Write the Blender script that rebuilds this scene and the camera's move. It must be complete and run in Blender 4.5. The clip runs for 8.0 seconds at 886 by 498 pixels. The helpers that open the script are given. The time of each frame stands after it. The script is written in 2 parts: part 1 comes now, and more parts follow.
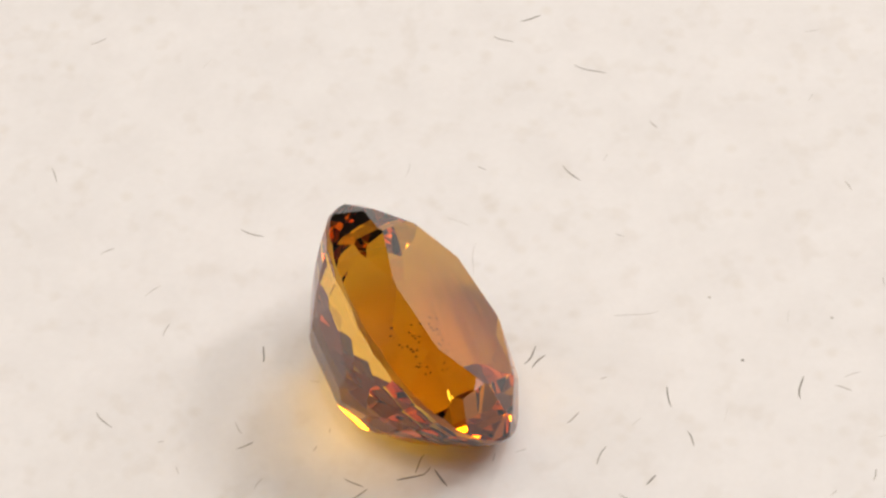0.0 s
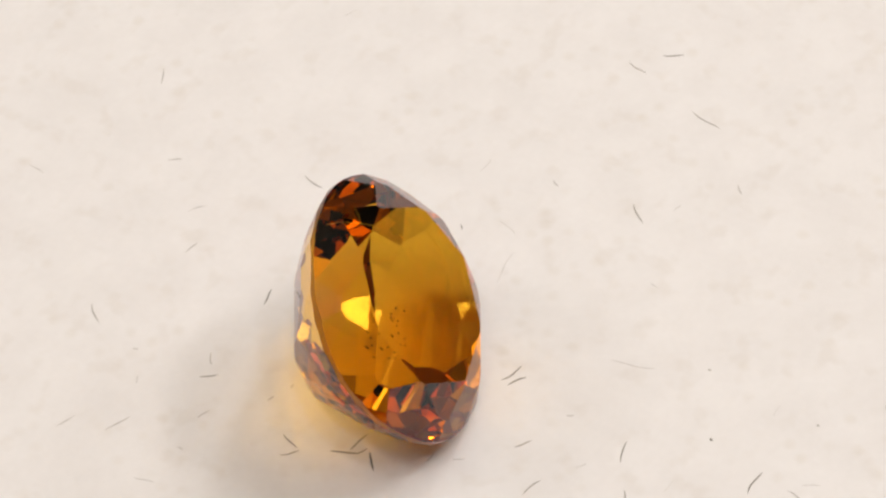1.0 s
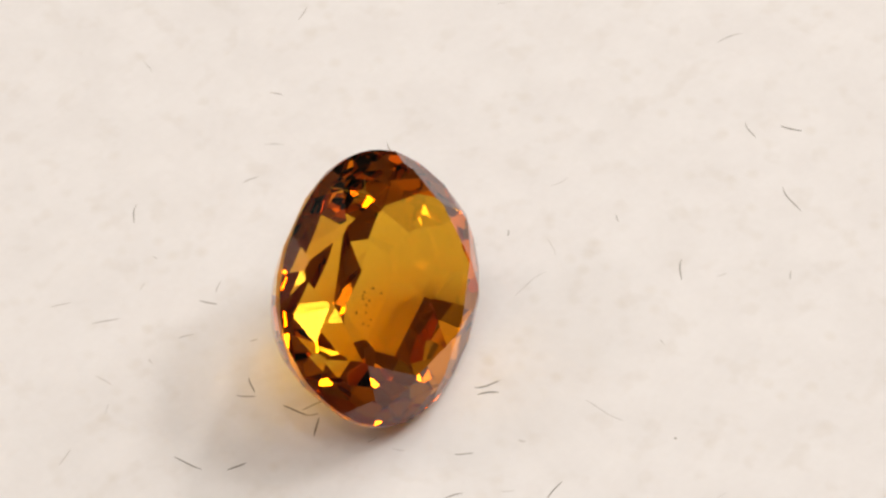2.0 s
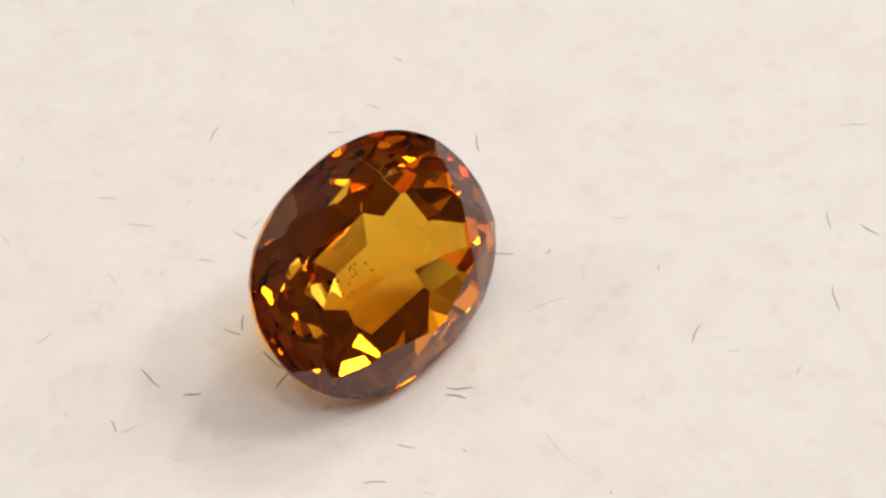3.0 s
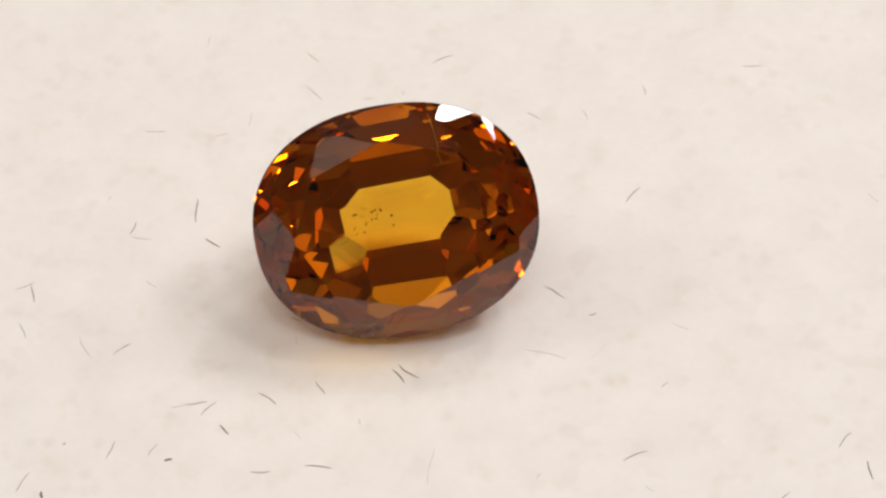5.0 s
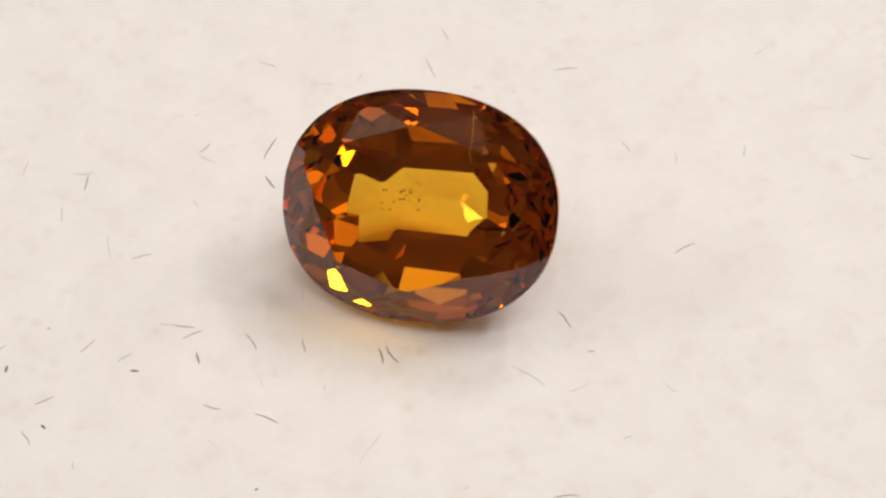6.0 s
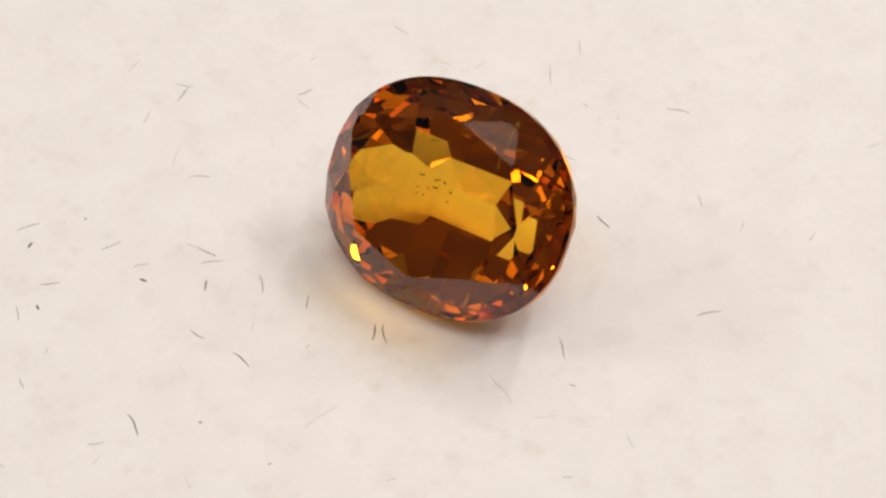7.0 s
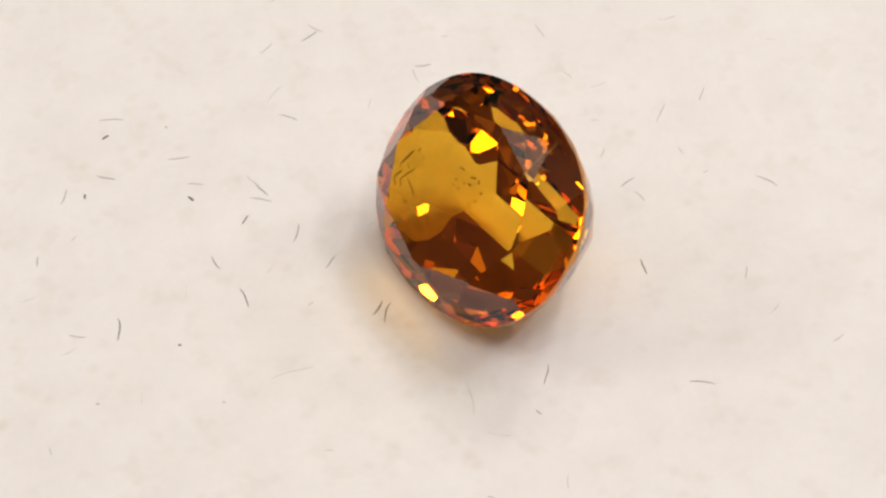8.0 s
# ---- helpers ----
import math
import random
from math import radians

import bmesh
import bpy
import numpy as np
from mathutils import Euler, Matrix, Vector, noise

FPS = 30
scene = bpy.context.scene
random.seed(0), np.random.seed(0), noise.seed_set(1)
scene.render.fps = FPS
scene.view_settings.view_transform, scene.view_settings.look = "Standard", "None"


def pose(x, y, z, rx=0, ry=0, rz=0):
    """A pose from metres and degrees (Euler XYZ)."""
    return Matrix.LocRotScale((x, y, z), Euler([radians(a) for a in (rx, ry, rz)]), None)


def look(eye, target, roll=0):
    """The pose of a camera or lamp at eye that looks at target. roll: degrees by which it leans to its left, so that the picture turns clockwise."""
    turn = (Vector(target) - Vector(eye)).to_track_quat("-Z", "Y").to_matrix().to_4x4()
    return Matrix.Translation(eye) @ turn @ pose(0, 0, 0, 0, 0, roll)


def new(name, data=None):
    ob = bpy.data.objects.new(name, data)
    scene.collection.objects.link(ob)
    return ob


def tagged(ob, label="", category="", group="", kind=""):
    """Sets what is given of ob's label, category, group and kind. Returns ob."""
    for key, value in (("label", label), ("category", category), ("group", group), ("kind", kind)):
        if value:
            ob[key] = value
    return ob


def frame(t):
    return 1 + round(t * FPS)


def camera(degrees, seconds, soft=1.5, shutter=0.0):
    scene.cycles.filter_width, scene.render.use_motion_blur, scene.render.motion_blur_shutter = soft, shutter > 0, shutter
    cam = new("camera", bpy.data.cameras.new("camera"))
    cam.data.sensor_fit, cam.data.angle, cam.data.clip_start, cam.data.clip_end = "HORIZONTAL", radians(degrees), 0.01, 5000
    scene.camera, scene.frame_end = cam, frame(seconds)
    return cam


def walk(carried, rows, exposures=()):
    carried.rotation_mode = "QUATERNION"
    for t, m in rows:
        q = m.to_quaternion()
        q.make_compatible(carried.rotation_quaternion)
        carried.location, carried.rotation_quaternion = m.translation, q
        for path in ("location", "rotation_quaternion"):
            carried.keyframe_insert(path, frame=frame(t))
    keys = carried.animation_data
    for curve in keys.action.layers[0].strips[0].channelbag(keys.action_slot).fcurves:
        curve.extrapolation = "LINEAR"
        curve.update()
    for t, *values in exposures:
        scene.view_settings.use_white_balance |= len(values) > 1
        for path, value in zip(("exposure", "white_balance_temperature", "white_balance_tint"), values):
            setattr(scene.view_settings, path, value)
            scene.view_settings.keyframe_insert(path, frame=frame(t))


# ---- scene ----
cam = camera(13.755, 8.0, soft=2.5)
EYE, AIM, LEAN = (-0.00060, -0.08230, 0.10067), (-0.00060, 0.00211, 0.00181), -1.33
walk(cam, [(0.0, look(EYE, AIM, LEAN)), (8.0, look(EYE, AIM, LEAN))])
MM = 0.001

# ---- light ----
scene.view_settings.exposure = -0.185
world = bpy.data.worlds.new("world")
world.use_nodes = True
world.node_tree.nodes["Background"].inputs[0].default_value = (1.0, 0.9, 0.78, 1)
world.node_tree.nodes["Background"].inputs[1].default_value = 0.02
scene.world = world


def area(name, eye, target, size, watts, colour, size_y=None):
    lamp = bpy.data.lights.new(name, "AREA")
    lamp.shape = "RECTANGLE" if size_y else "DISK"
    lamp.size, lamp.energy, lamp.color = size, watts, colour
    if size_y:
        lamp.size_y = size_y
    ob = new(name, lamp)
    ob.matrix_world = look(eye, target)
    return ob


# unseen lamps added for key, fill and glints; a low far window behind them
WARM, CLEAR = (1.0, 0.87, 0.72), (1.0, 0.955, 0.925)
# added fill, unseen: warm light bounced off the ceiling
area("ceiling_fill", (-1.1, 0.5, 1.55), (-1.1, 0.5, 2.4), 0.5, 19, WARM)
# added cluster stands in for one key at right; last two fill from left
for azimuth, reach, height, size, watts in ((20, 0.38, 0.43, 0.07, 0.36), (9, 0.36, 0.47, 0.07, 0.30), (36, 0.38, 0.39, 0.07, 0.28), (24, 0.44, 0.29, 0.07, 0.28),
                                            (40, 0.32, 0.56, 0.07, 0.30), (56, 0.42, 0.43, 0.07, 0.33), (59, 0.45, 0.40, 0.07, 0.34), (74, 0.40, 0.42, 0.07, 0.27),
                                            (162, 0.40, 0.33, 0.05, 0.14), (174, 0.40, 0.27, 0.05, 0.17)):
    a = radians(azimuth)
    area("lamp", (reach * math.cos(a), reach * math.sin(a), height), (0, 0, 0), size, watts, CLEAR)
# first three added for sparkle, last three set by glints in the stone
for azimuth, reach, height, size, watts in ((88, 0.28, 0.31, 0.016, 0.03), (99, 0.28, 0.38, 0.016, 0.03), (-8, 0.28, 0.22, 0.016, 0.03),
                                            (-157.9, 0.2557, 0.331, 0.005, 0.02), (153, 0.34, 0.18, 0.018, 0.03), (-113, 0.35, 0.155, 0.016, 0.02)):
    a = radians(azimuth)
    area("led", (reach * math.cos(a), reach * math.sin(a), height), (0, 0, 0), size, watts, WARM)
# overhead fill added on the camera side, split small to keep sparkles fine
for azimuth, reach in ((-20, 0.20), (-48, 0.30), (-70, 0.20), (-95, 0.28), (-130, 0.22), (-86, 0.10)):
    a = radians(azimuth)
    area("front_fill", (reach * math.cos(a), reach * math.sin(a), 0.60), (0, 0, 0), 0.035, 0.215, CLEAR)
area("far_window", (1.29, 0.52, 0.16), (0, 0, 0.0), 0.38, 0.95, (0.92, 0.84, 1.0), 0.26)
area("screen", (0.50, 0.33, 0.050), (0, 0, 0.004), 0.05, 0.02, (0.24, 0.11, 1.0))

# ---- materials ----


def material(name):
    m = bpy.data.materials.new(name)
    m.use_nodes = True
    n = m.node_tree.nodes
    return m, n, m.node_tree.links, n["Principled BSDF"]


def noise_of(n, l, scale, detail=4, rough=0.6, coords="Object"):
    c = n.new("ShaderNodeTexCoord")
    t = n.new("ShaderNodeTexNoise")
    t.inputs["Scale"].default_value, t.inputs["Detail"].default_value = scale, detail
    t.inputs["Roughness"].default_value = rough
    l.new(c.outputs[coords], t.inputs["Vector"])
    return t


def ramp(n, l, source, stops):
    r = n.new("ShaderNodeValToRGB")
    while len(r.color_ramp.elements) < len(stops):
        r.color_ramp.elements.new(0.5)
    for e, (at, col) in zip(r.color_ramp.elements, stops):
        e.position, e.color = at, (*col, 1)
    l.new(source, r.inputs[0])
    return r


def mixed(n, l, a, b, factor, how="MULTIPLY"):
    m = n.new("ShaderNodeMix")
    m.data_type, m.blend_type = "RGBA", how
    if isinstance(factor, float):
        m.inputs[0].default_value = factor
    else:
        l.new(factor, m.inputs[0])
    l.new(a, m.inputs[6])
    l.new(b, m.inputs[7])
    return m.outputs[2]


def bump(n, l, bsdf, height, distance, strength=0.5):
    b = n.new("ShaderNodeBump")
    b.inputs["Strength"].default_value, b.inputs["Distance"].default_value = strength, distance
    l.new(height, b.inputs["Height"])
    l.new(b.outputs[0], bsdf.inputs["Normal"])


def paper_material():
    m, n, l, b = material("paper")
    cloud = noise_of(n, l, 420, 3)
    grain = noise_of(n, l, 3200, 5, 0.7)
    spots = noise_of(n, l, 800, 2, 0.4)
    base = ramp(n, l, cloud.outputs[0], [(0.35, (0.805, 0.782, 0.760)), (0.65, (0.84, 0.82, 0.80))])
    fine = ramp(n, l, grain.outputs[0], [(0.3, (0.975, 0.973, 0.97)), (0.7, (1, 1, 1))])
    dim = ramp(n, l, spots.outputs[0], [(0.30, (0.93, 0.91, 0.88)), (0.42, (1, 1, 1))])
    c = mixed(n, l, base.outputs[0], fine.outputs[0], 1.0)
    c = mixed(n, l, c, dim.outputs[0], 0.5)
    cells = n.new("ShaderNodeTexVoronoi")
    cells.inputs["Scale"].default_value = 1150
    l.new(cloud.inputs["Vector"].links[0].from_socket, cells.inputs["Vector"])
    blot = ramp(n, l, cells.outputs["Distance"], [(0.12, (0.952, 0.938, 0.912)), (0.36, (1, 1, 1))])
    patch = noise_of(n, l, 260, 2, 0.5)
    where = ramp(n, l, patch.outputs[0], [(0.45, (0.1, 0.1, 0.1)), (0.62, (0.9, 0.9, 0.9))])
    c = mixed(n, l, c, blot.outputs[0], where.outputs[0])
    l.new(c, b.inputs["Base Color"])
    b.inputs["Roughness"].default_value = 0.75
    b.inputs["Specular IOR Level"].default_value = 0.25
    bump(n, l, b, grain.outputs[0], 0.00003, 0.2)
    return m


def fibre_material(name, colour):
    m, n, l, b = material(name)
    t = noise_of(n, l, 2500, 3)
    r = ramp(n, l, t.outputs[0], [(0.3, tuple(0.8 * v for v in colour)), (0.7, tuple(min(1, 1.2 * v) for v in colour))])
    l.new(r.outputs[0], b.inputs["Base Color"])
    b.inputs["Roughness"].default_value = 0.7
    return m


def gem_material(name, rough):
    """Amber stone: clear white gloss outside, light that is turned back inside it is coloured by the stone."""
    m, n, l, b = material(name)
    out = n["Material Output"]
    inner = n.new("ShaderNodeBsdfRefraction")
    inner.inputs["Color"].default_value = (0.965, 0.715, 0.18, 1)
    inner.inputs["IOR"].default_value = STONE_IOR
    inner.inputs["Roughness"].default_value = rough
    gloss = n.new("ShaderNodeBsdfGlossy")
    gloss.inputs["Roughness"].default_value = rough
    shine = n.new("ShaderNodeFresnel")
    shine.inputs["IOR"].default_value = STONE_IOR
    tint = ramp(n, l, shine.outputs[0], [(0.80, (0.98, 0.95, 0.96)), (0.99, (0.96, 0.61, 0.24))])
    l.new(tint.outputs[0], gloss.inputs["Color"])
    mix = n.new("ShaderNodeMixShader")
    l.new(shine.outputs[0], mix.inputs[0])
    l.new(inner.outputs[0], mix.inputs[1])
    l.new(gloss.outputs[0], mix.inputs[2])
    l.new(mix.outputs[0], out.inputs["Surface"])
    n.remove(b)
    return m


def plain_material(name, colour, scale, rough=0.7):
    m, n, l, b = material(name)
    t = noise_of(n, l, scale, 5)
    r = ramp(n, l, t.outputs[0], [(0.3, tuple(0.85 * v for v in colour)), (0.7, colour)])
    l.new(r.outputs[0], b.inputs["Base Color"])
    b.inputs["Roughness"].default_value = rough
    bump(n, l, b, t.outputs[0], 0.002, 0.2)
    return m


STONE_IOR = 1.67
PAPER = paper_material()
FIBRES = [fibre_material("fibre_dark", (0.20, 0.175, 0.14)), fibre_material("fibre_grey", (0.37, 0.34, 0.30)),
          fibre_material("fibre_pale", (0.55, 0.52, 0.48)), fibre_material("fibre_faint", (0.67, 0.645, 0.61))]
GEM = gem_material("gem", 0.0)
GIRDLE = gem_material("gem_girdle", 0.35)
CEILING = plain_material("ceiling_paint", (0.80, 0.78, 0.75), 3)
WALL = plain_material("wall_paint", (0.62, 0.55, 0.48), 3)
DESK = plain_material("desk_wood", (0.20, 0.12, 0.07), 12, 0.45)
SPECK = plain_material("speck", (0.10, 0.06, 0.025), 4000)
FEATHER = plain_material("feather", (0.75, 0.68, 0.55), 4000)
PLATTER = plain_material("white_plastic", (0.75, 0.74, 0.72), 60, 0.4)

# ---- the room ----


def part(name, bm, mat, parent, label=""):
    me = bpy.data.meshes.new(name)
    bm.to_mesh(me)
    bm.free()
    me.materials.append(mat)
    ob = new(name, me)
    ob.parent = parent
    return tagged(ob, label)


def slab(name, x0, y0, z0, x1, y1, z1, mat, label, category):
    bm = bmesh.new()
    bmesh.ops.create_cube(bm, size=1)
    for v in bm.verts:
        v.co = (x1 if v.co.x > 0 else x0, y1 if v.co.y > 0 else y0, z1 if v.co.z > 0 else z0)
    return tagged(part(name, bm, mat, None), label, category, kind="structure")


DESK_Z = -0.016
slab("floor", -1.7, -1.7, -0.80, 1.9, 2.1, -0.76, DESK, "brown wooden floor of a dim room", "floor")
slab("ceiling", -1.7, -1.7, 2.40, 1.9, 2.1, 2.44, CEILING, "plain white painted ceiling above the desk", "ceiling")
slab("wall_north", -1.7, 2.0, -0.76, 1.9, 2.1, 2.40, WALL, "plain beige painted wall behind the desk", "wall")
slab("wall_south", -1.7, -1.7, -0.76, 1.9, -1.6, 2.40, WALL, "plain beige painted wall", "wall")
slab("wall_east", 1.8, -1.6, -0.76, 1.9, 2.0, 2.40, WALL, "plain beige painted wall", "wall")
slab("wall_west", -1.7, -1.6, -0.76, -1.6, 2.0, 2.40, WALL, "plain beige painted wall", "wall")


def box(name, x0, y0, z0, x1, y1, z1, mat, parent, bevel):
    bm = bmesh.new()
    bmesh.ops.create_cube(bm, size=1)
    for v in bm.verts:
        v.co = (x1 if v.co.x > 0 else x0, y1 if v.co.y > 0 else y0, z1 if v.co.z > 0 else z0)
    bmesh.ops.bevel(bm, geom=bm.edges[:], offset=bevel, segments=2, affect="EDGES")
    return part(name, bm, mat, parent)


def make_desk():
    ob = tagged(new("desk"), "dark wooden desk carrying the turntable", "desk")
    box("tabletop", -0.7, -0.4, DESK_Z - 0.03, 0.7, 0.5, DESK_Z, DESK, ob, 0.003)
    for x in (-0.66, 0.60):
        for y in (-0.36, 0.40):
            box("leg", x, y, -0.76, x + 0.06, y + 0.06, DESK_Z - 0.03, DESK, ob, 0.003)
    return ob


make_desk()

# ---- the turntable with its paper ----


def disc(radius, z0, z1, bevel, steps=128):
    bm = bmesh.new()
    profile = [(radius - bevel, z0), (radius, z0 + bevel), (radius, z1 - bevel), (radius - bevel, z1)]
    rings = [[bm.verts.new((r * math.cos(2 * math.pi * i / steps), r * math.sin(2 * math.pi * i / steps), z)) for i in range(steps)] for r, z in profile]
    for lo, hi in zip(rings, rings[1:]):
        for i in range(steps):
            bm.faces.new((lo[i], lo[(i + 1) % steps], hi[(i + 1) % steps], hi[i]))
    bm.faces.new(rings[0][::-1])
    bm.faces.new(rings[-1])
    return bm


turntable = tagged(new("turntable"), "slowly turning round display stand topped with white fibre-flecked paper", "turntable")
part("platter", disc(0.100, DESK_Z, -0.0006, 0.0015), PLATTER, turntable, "white plastic platter")
paper = part("paper", disc(0.098, -0.0006, 0.0, 0.0001), PAPER, turntable, "white handmade paper with short dark fibres")


def fibre(x, y, angle, length, tone):
    """One short bent fibre pressed into the paper: middle in millimetres, direction, length, darkness."""
    bm = bmesh.new()
    wide = (0.016 + 0.010 * min(tone, 1)) * (1.9 if tone > 1.2 else 1.0) * random.uniform(0.85, 1.2)
    if length < 0.2:
        wide = 0.045
    bend = random.uniform(-0.08, 0.08) * length
    kink = random.uniform(-0.02, 0.02) * length
    a = math.radians(angle)
    rings = []
    for i in range(7):
        u = i / 6 - 0.5
        px, py = u * length, bend * (1 - 4 * u * u) - bend / 2 + kink * math.sin(7 * u)
        w = wide * (0.35 + 0.65 * math.cos(math.pi * u) ** 0.5 if abs(u) < 0.5 else 0.3)
        cx, cy = x + px * math.cos(a) - py * math.sin(a), y + px * math.sin(a) + py * math.cos(a)
        ring = []
        for j in range(5):
            g = 2 * math.pi * j / 5
            o, h = w * math.cos(g), w * 0.5 * math.sin(g) + 0.003
            ring.append(bm.verts.new(((cx - o * math.sin(a)) * MM, (cy + o * math.cos(a)) * MM, h * MM)))
        rings.append(ring)
    for r, s in zip(rings, rings[1:]):
        for j in range(5):
            bm.faces.new((r[j], s[j], s[(j + 1) % 5], r[(j + 1) % 5]))
    bm.faces.new(rings[0])
    bm.faces.new(rings[-1][::-1])
    bmesh.ops.recalc_face_normals(bm, faces=bm.faces)
    for fc in bm.faces:
        fc.smooth = True
    part("fibre", bm, FIBRES[0 if tone > 0.85 else 1 if tone > 0.65 else 2 if tone > 0.45 else 3], paper)


fibre(12.98, 14.84, 125, 0.69, 0.5)
fibre(12.12, 10.60, 150, 0.59, 0.4)
fibre(6.12, 15.49, 22, 0.79, 0.6)
fibre(3.82, 7.92, 73, 0.92, 0.8)
fibre(15.31, -1.43, 119, 0.83, 1.1)
fibre(14.14, -0.45, 73, 0.85, 0.7)
fibre(10.18, -6.32, 41, 0.48, 0.5)
fibre(7.53, -3.43, 45, 0.98, 0.8)
fibre(7.65, -13.55, 32, 0.53, 0.6)
fibre(7.57, -0.14, 59, 0.35, 0.6)
fibre(15.42, -12.15, 110, 0.73, 0.35)
fibre(11.96, -12.10, 158, 0.43, 0.3)
fibre(-1.72, 6.86, 7, 0.74, 1.1)
fibre(0.90, 11.15, 136, 0.77, 0.4)
fibre(-0.85, 10.44, 164, 0.64, 0.5)
fibre(2.64, 13.03, 121, 0.54, 0.5)
fibre(-5.04, 12.08, 46, 0.88, 0.8)
fibre(-5.83, 9.95, 105, 0.21, 0.5)
fibre(-5.06, 7.35, 31, 0.61, 0.5)
fibre(-5.79, 7.03, 123, 0.68, 0.8)
fibre(-2.80, 4.92, 81, 0.37, 0.4)
fibre(-5.74, 4.61, 157, 0.30, 0.5)
fibre(-4.93, 4.19, 177, 0.25, 0.4)
fibre(-7.36, 6.40, 154, 0.56, 0.6)
fibre(-7.00, 9.24, 23, 0.38, 0.3)
fibre(-7.12, 3.14, 66, 0.74, 1.1)
fibre(-7.59, 2.90, 132, 0.70, 0.7)
fibre(-6.74, 1.21, 109, 1.02, 1.1)
fibre(-6.13, 0.97, 164, 0.92, 0.8)
fibre(-6.42, 0.67, 149, 0.38, 0.7)
fibre(-6.69, 0.19, 36, 0.83, 1)
fibre(-1.11, -2.52, 158, 0.95, 0.9)
fibre(-1.35, -2.80, 144, 0.75, 1.05)
fibre(-3.77, -4.18, 142, 0.67, 0.8)
fibre(1.04, -6.15, 101, 1.62, 0.35)
fibre(-2.60, -7.43, 12, 0.94, 1.1)
fibre(-4.39, -8.29, 22, 0.71, 0.7)
fibre(-5.32, -5.22, 160, 0.86, 0.7)
fibre(-6.26, -6.99, 145, 0.52, 1.1)
fibre(-3.28, -9.44, 170, 0.64, 0.3)
fibre(-3.78, -6.37, 142, 0.45, 0.3)
fibre(-1.87, -12.01, 174, 1.05, 0.9)
fibre(-1.78, -13.49, 73, 0.62, 0.5)
fibre(-5.49, -14.61, 170, 0.51, 0.7)
fibre(3.18, -14.85, 10, 0.39, 0.6)
fibre(1.34, -11.50, 175, 0.53, 0.4)
fibre(1.99, -8.69, 83, 0.12, 0.6)
fibre(-0.81, -9.95, 67, 0.12, 1)
fibre(1.35, -13.04, 85, 0.12, 0.5)
fibre(-1.94, -5.13, 118, 0.27, 0.5)
fibre(-5.29, -2.49, 123, 0.48, 0.3)
fibre(-5.66, -1.56, 172, 0.41, 0.5)
fibre(-6.38, -13.21, 137, 0.34, 0.5)
fibre(-9.69, 10.58, 153, 0.74, 0.6)
fibre(-8.99, 8.89, 151, 1.03, 0.6)
fibre(-11.99, 13.68, 81, 0.39, 0.3)
fibre(17.02, 3.41, 161, 1.08, 0.6)
fibre(4.21, 2.06, 41, 0.29, 0.7)
fibre(7.27, 2.56, 170, 0.73, 0.4)
fibre(-10.75, 6.87, 101, 0.73, 0.4)
fibre(-11.46, 5.80, 35, 0.50, 0.4)
fibre(-13.87, 5.15, 19, 0.74, 0.6)
fibre(-9.01, 6.40, 80, 0.24, 0.5)
fibre(-10.96, 2.04, 107, 1.13, 0.9)
fibre(-9.83, 0.78, 162, 0.71, 0.9)
fibre(-14.18, 1.57, 87, 0.32, 0.4)
fibre(-12.81, 0.51, 91, 0.62, 0.7)
fibre(-12.35, 0.16, 10, 0.74, 0.6)
fibre(4.67, -5.38, 77, 0.36, 0.4)
fibre(8.41, -4.63, 159, 0.36, 0.4)
fibre(3.17, -0.18, 2, 1.56, 0.25)
fibre(-13.73, 10.06, 98, 0.69, 0.4)
fibre(-15.39, -3.25, 45, 0.75, 0.6)
fibre(-15.02, -3.51, 122, 0.81, 0.7)
fibre(-14.66, -5.20, 131, 0.74, 0.6)
fibre(-11.02, -4.82, 58, 0.79, 0.8)
fibre(-8.13, -6.54, 35, 0.59, 0.5)
fibre(-7.61, -6.23, 29, 0.77, 0.7)
fibre(-7.13, -6.30, 68, 0.82, 0.8)
fibre(-9.64, -9.08, 90, 0.83, 0.7)
fibre(-8.27, -8.59, 78, 0.62, 0.6)
fibre(-7.59, -8.83, 34, 0.30, 1.5)
fibre(2.60, 2.60, 161, 0.93, 0.7)
fibre(-17.24, -4.44, 117, 0.77, 0.6)
fibre(-12.29, -5.17, 136, 1.17, 0.4)
fibre(-11.96, -11.33, 83, 0.94, 0.7)
fibre(-11.12, -11.64, 120, 0.31, 1.5)
fibre(-11.17, -1.75, 161, 0.48, 0.3)
fibre(-11.26, -9.36, 51, 0.12, 0.6)
fibre(0.05, 17.45, 79, 0.76, 0.4)
fibre(-9.11, -11.79, 68, 0.75, 0.8)
fibre(-8.45, -13.39, 159, 0.75, 0.8)
fibre(-8.33, -12.65, 174, 0.25, 1.3)
fibre(-3.76, -15.04, 108, 0.63, 0.4)
fibre(-1.14, -13.82, 115, 0.68, 0.4)
fibre(-2.52, -16.73, 12, 0.22, 0.5)
fibre(4.92, 0.53, 67, 0.86, 0.3)
fibre(12.79, -3.83, 75, 1.32, 0.7)

# ---- the gemstone ----
LONG, WIDE, SQUARE = 5.010, 4.090, 2.24
CROWN, PAVILION, EDGE = 1.150, 4.230, 0.075
CORNER = 0.705  # the table's corners, as a share of the girdle
TIERS = ((1.0, 0.0), (0.893, 0.185), (0.765, 0.36), (0.522, 0.645), (0.27, 0.862), (0.02, 0.965))
STEPS = (0, 30, 58, 90, 122, 150, 180, 210, 238, 270, 302, 330)
FLOOR = (0, 38, 90, 135, 180, 218, 270, 322)
KEEL = 0.85
DRIFT = Vector((0.114, 0.10, 0))  # the keel sits a little off the middle
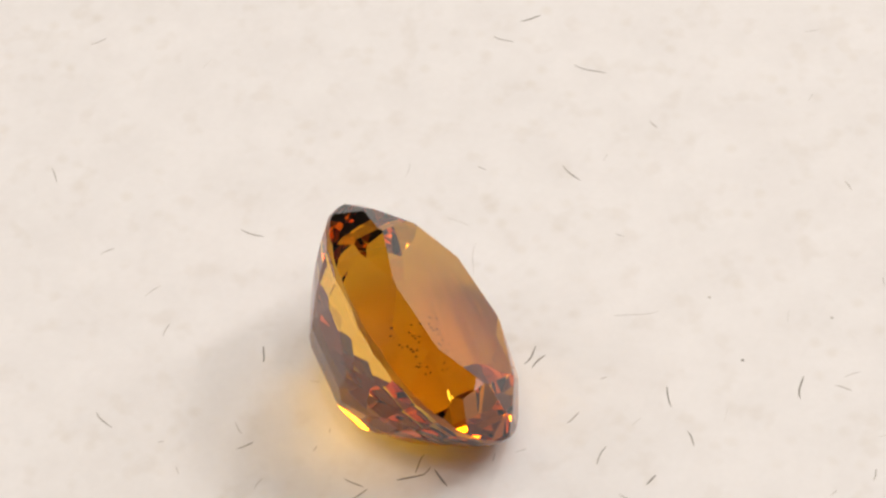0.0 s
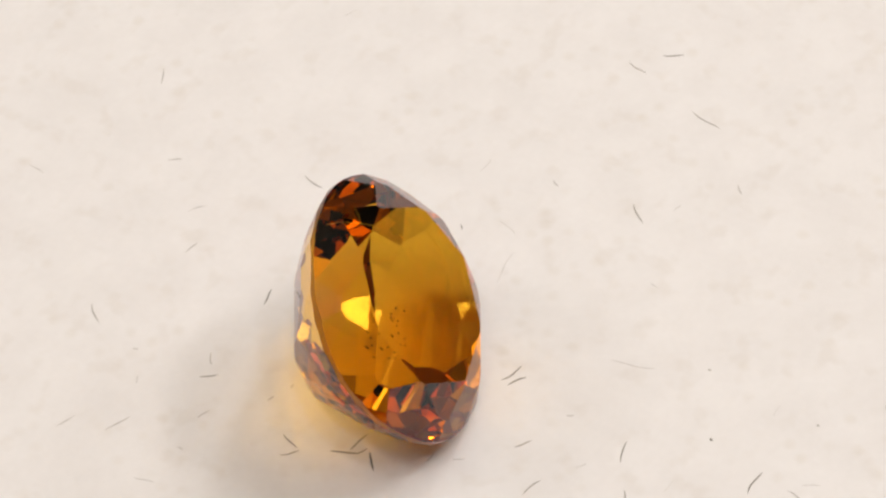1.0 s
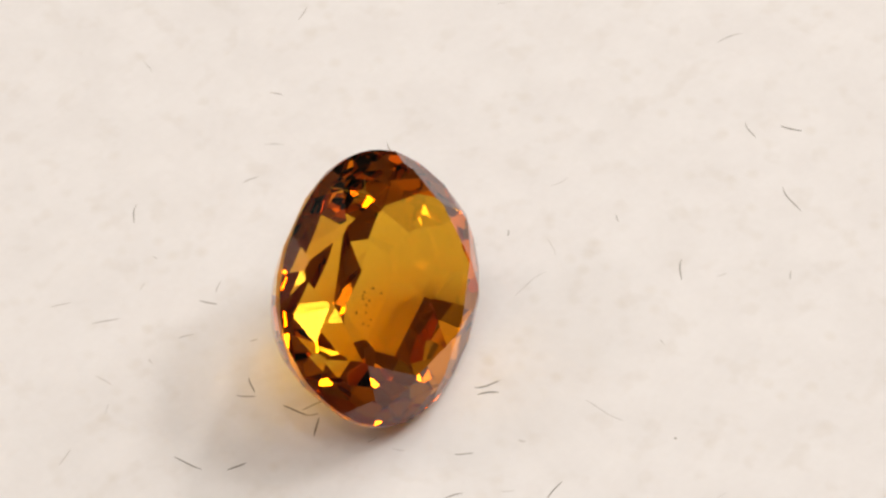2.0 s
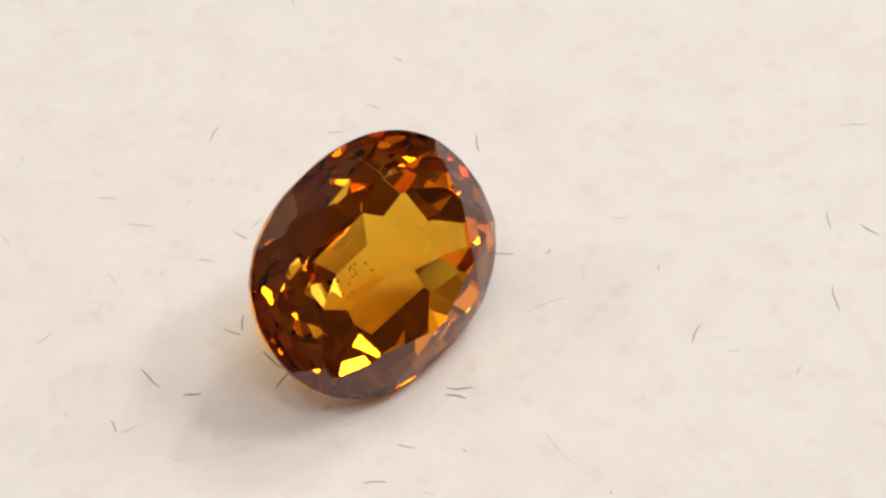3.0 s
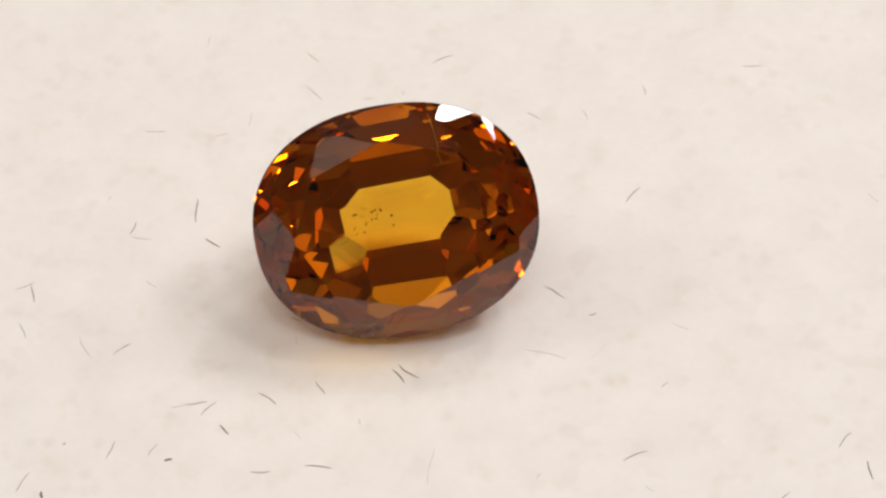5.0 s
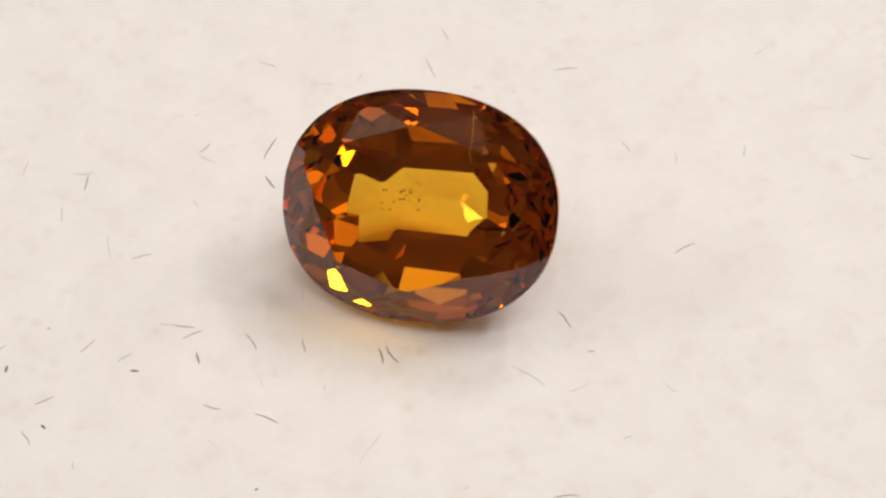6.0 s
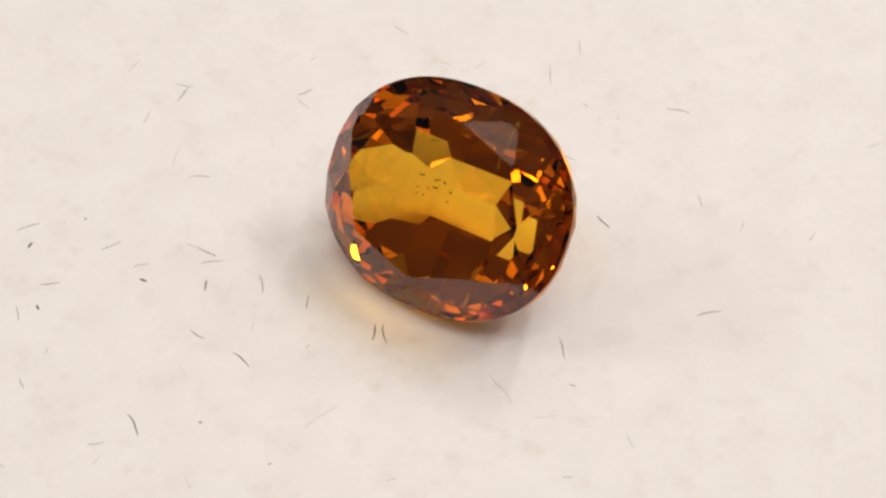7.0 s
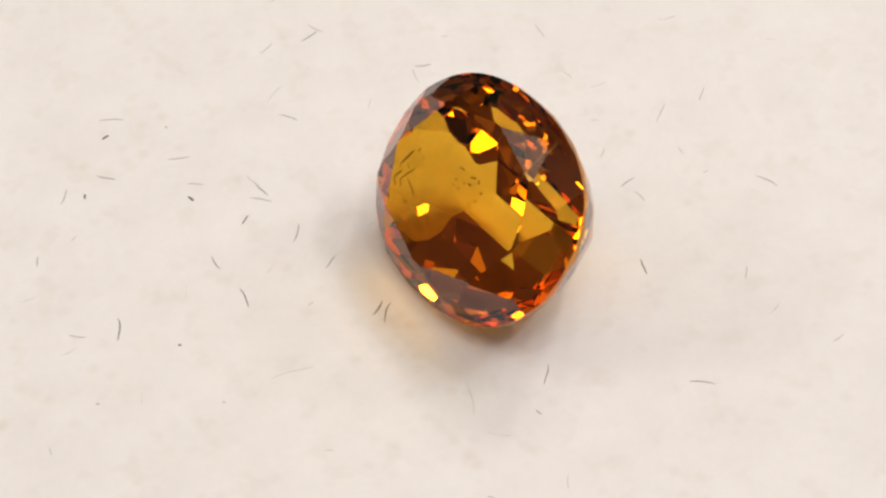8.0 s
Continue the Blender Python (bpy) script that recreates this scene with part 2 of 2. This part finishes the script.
GEM_MIDDLE = Vector((-2.782, 1.080, 0))
GEM_TURN = Matrix.Rotation(0.3566, 3, "Z") @ Matrix.Rotation(0.8300, 3, "X") @ Matrix.Rotation(0.1548, 3, "Z")
FEATHERS = (((0.25, 2.70, 5.95), (0.60, 2.28, 5.90), (0.86, 1.87, 5.78), (1.02, 1.66, 5.60), (1.20, 1.50, 5.40)),
            ((0.86, 1.87, 5.78), (1.10, 2.05, 5.85), (1.32, 2.30, 5.95)))


def girdle_line(count):
    out = []
    for i in range(count):
        a = 2 * math.pi * i / count
        c, s = math.cos(a), math.sin(a)
        r = (abs(c) ** SQUARE + abs(s) ** SQUARE) ** (-1 / SQUARE)
        out.append(Vector((LONG * r * c, WIDE * r * s, 0)))
    return out


OUTLINE = girdle_line(96)


def lap(faces, normal, reach, name):
    """Grinds one flat facet: keeps what lies below the plane normal . p = reach, and closes the cut."""
    kept, rim = [], []
    for tag, loop in faces:
        poly = []
        for p, q in zip(loop, loop[1:] + loop[:1]):
            dp, dq = normal.dot(p) - reach, normal.dot(q) - reach
            if dp <= 0:
                poly.append(p)
            if (dp < 0 < dq) or (dq < 0 < dp):
                poly.append(p.lerp(q, dp / (dp - dq)))
                rim.append(poly[-1])
        if len(poly) > 2:
            kept.append((tag, poly))
    if len(rim) > 2:
        middle = sum(rim, Vector()) / len(rim)
        u = normal.orthogonal().normalized()
        v = normal.cross(u)
        rim.sort(key=lambda p: math.atan2((p - middle).dot(v), (p - middle).dot(u)))
        cap = [p for i, p in enumerate(rim) if (p - rim[i - 1]).length > 1e-5]
        if len(cap) > 2:
            kept.append((name, cap))
    return kept


def slope(faces, azimuth, near, far, name, side, cut, keel=0.0, wander=0.008):
    """A facet facing an azimuth, through two rings given as (share of the girdle, height)."""
    a = radians(azimuth)
    n = Vector((math.cos(a) / LONG, math.sin(a) / WIDE, 0)).normalized()
    girdle = max(n.dot(p) for p in OUTLINE)
    h0, h1 = (s * girdle + (1 - s) * (keel * abs(n.x) + (DRIFT.dot(n) if keel else 0)) for s, z in (near, far))
    rise = abs(far[1] - near[1])
    normal = Vector((n.x * rise, n.y * rise, side * (h0 - h1))).normalized()
    reach = normal.dot(n * h0 + Vector((0, 0, near[1])))
    lean = Vector((cut.uniform(-1, 1), cut.uniform(-1, 1), cut.uniform(-1, 1))) * wander
    turned = (normal + lean).normalized()
    at = n * (h0 + h1) / 2 + Vector((0, 0, (near[1] + far[1]) / 2))
    return lap(faces, turned, reach + (turned - normal).dot(at) + cut.uniform(-0.6, 0.6) * wander, name)


def cut_stone(cut):
    """A mixed cut: brilliant crown over a step-cut pavilion that ends in a short keel."""
    top, low = EDGE + CROWN, -EDGE - PAVILION
    ring = [[p + Vector((0, 0, z)) for p in OUTLINE] for z in (low, top)]
    faces = [("pavilion", ring[0][::-1]), ("table_facet", ring[1])]
    for i in range(len(OUTLINE)):
        j = (i + 1) % len(OUTLINE)
        faces.append(("girdle", [ring[0][i], ring[0][j], ring[1][j], ring[1][i]]))
    run = 1 - CORNER
    for i in range(16):
        faces = slope(faces, 11.25 + 22.5 * i, (1, EDGE), (1 - run / 1.24, top), "crown", 1, cut)
    for i in range(8):
        faces = slope(faces, 45 * i, (1, EDGE), (CORNER, top), "crown", 1, cut)
    for i in range(8):
        edge = CORNER * math.cos(math.pi / 8)
        faces = slope(faces, 22.5 + 45 * i, (edge + run / 0.58, EDGE), (edge, top), "crown", 1, cut, wander=0.004)
    for k, ((s0, d0), (s1, d1)) in enumerate(zip(TIERS, TIERS[1:])):
        for a in ([15 * i for i in range(24)], [7 + 18 * i for i in range(20)], STEPS, FLOOR, FLOOR)[k]:
            faces = slope(faces, a, (s0, -EDGE - PAVILION * d0), (s1, -EDGE - PAVILION * d1), "pavilion", -1, cut, KEEL, 0.02)
    return faces


def gemstone():
    cut = random.Random(7)
    groups = {"table_facet": [], "crown": [], "girdle": [], "pavilion": []}
    for tag, loop in cut_stone(cut):
        groups[tag].append(loop)
    low = min((GEM_TURN @ p).z for loop in groups["pavilion"] for p in loop)
    base = GEM_MIDDLE * MM
    ob = tagged(new("gemstone"), "amber orange oval faceted gemstone lying tilted on white paper", "gemstone")
    for key, faces in groups.items():
        bm = bmesh.new()
        for loop in faces:
            bm.faces.new([bm.verts.new((GEM_TURN @ p - Vector((0, 0, low - 0.004))) * MM) for p in loop])
        bmesh.ops.remove_doubles(bm, verts=bm.verts[:], dist=2e-7)
        part(key, bm, GIRDLE if key == "girdle" else GEM, ob)
    bm = bmesh.new()
    for line in FEATHERS:
        for p, q in zip(line, line[1:]):
            p, q = Vector(p) * MM, Vector(q) * MM
            m = Matrix.Translation((p + q) / 2) @ (q - p).to_track_quat("Z", "Y").to_matrix().to_4x4()
            bmesh.ops.create_cone(bm, cap_ends=True, segments=6, radius1=0.016 * MM, radius2=0.011 * MM, depth=(q - p).length, matrix=m)
    part("feather", bm, FEATHER, ob, "pale hair-thin crack inside the stone")
    bm = bmesh.new()
    for k in range(15):
        at = Vector((cut.uniform(-1.5, -0.1), cut.uniform(-0.3, 0.55), cut.uniform(-1.6, -1.3)))
        m = Matrix.Translation((GEM_TURN @ at - Vector((0, 0, low))) * MM) @ Matrix.Diagonal((1, 1.4, 0.7, 1))
        bmesh.ops.create_icosphere(bm, subdivisions=1, radius=cut.uniform(0.025, 0.048) * MM, matrix=m)
    tagged(part("inclusions", bm, SPECK, ob, "scattered dark specks inside the stone"), kind="stuff")
    return ob, base


gem, GEM_BASE = gemstone()


# ---- what moves ----
def turn(t):
    u = t - 4
    return -(0.3611 * u - 0.001022 * u * u + 0.000151 * u ** 3)


def motions():
    times = [0.5 * i for i in range(17)]
    walk(turntable, [(t, Matrix.Rotation(turn(t), 4, "Z")) for t in times])
    walk(gem, [(t, Matrix.Rotation(turn(t), 4, "Z") @ Matrix.Translation(GEM_BASE)) for t in times])


motions()
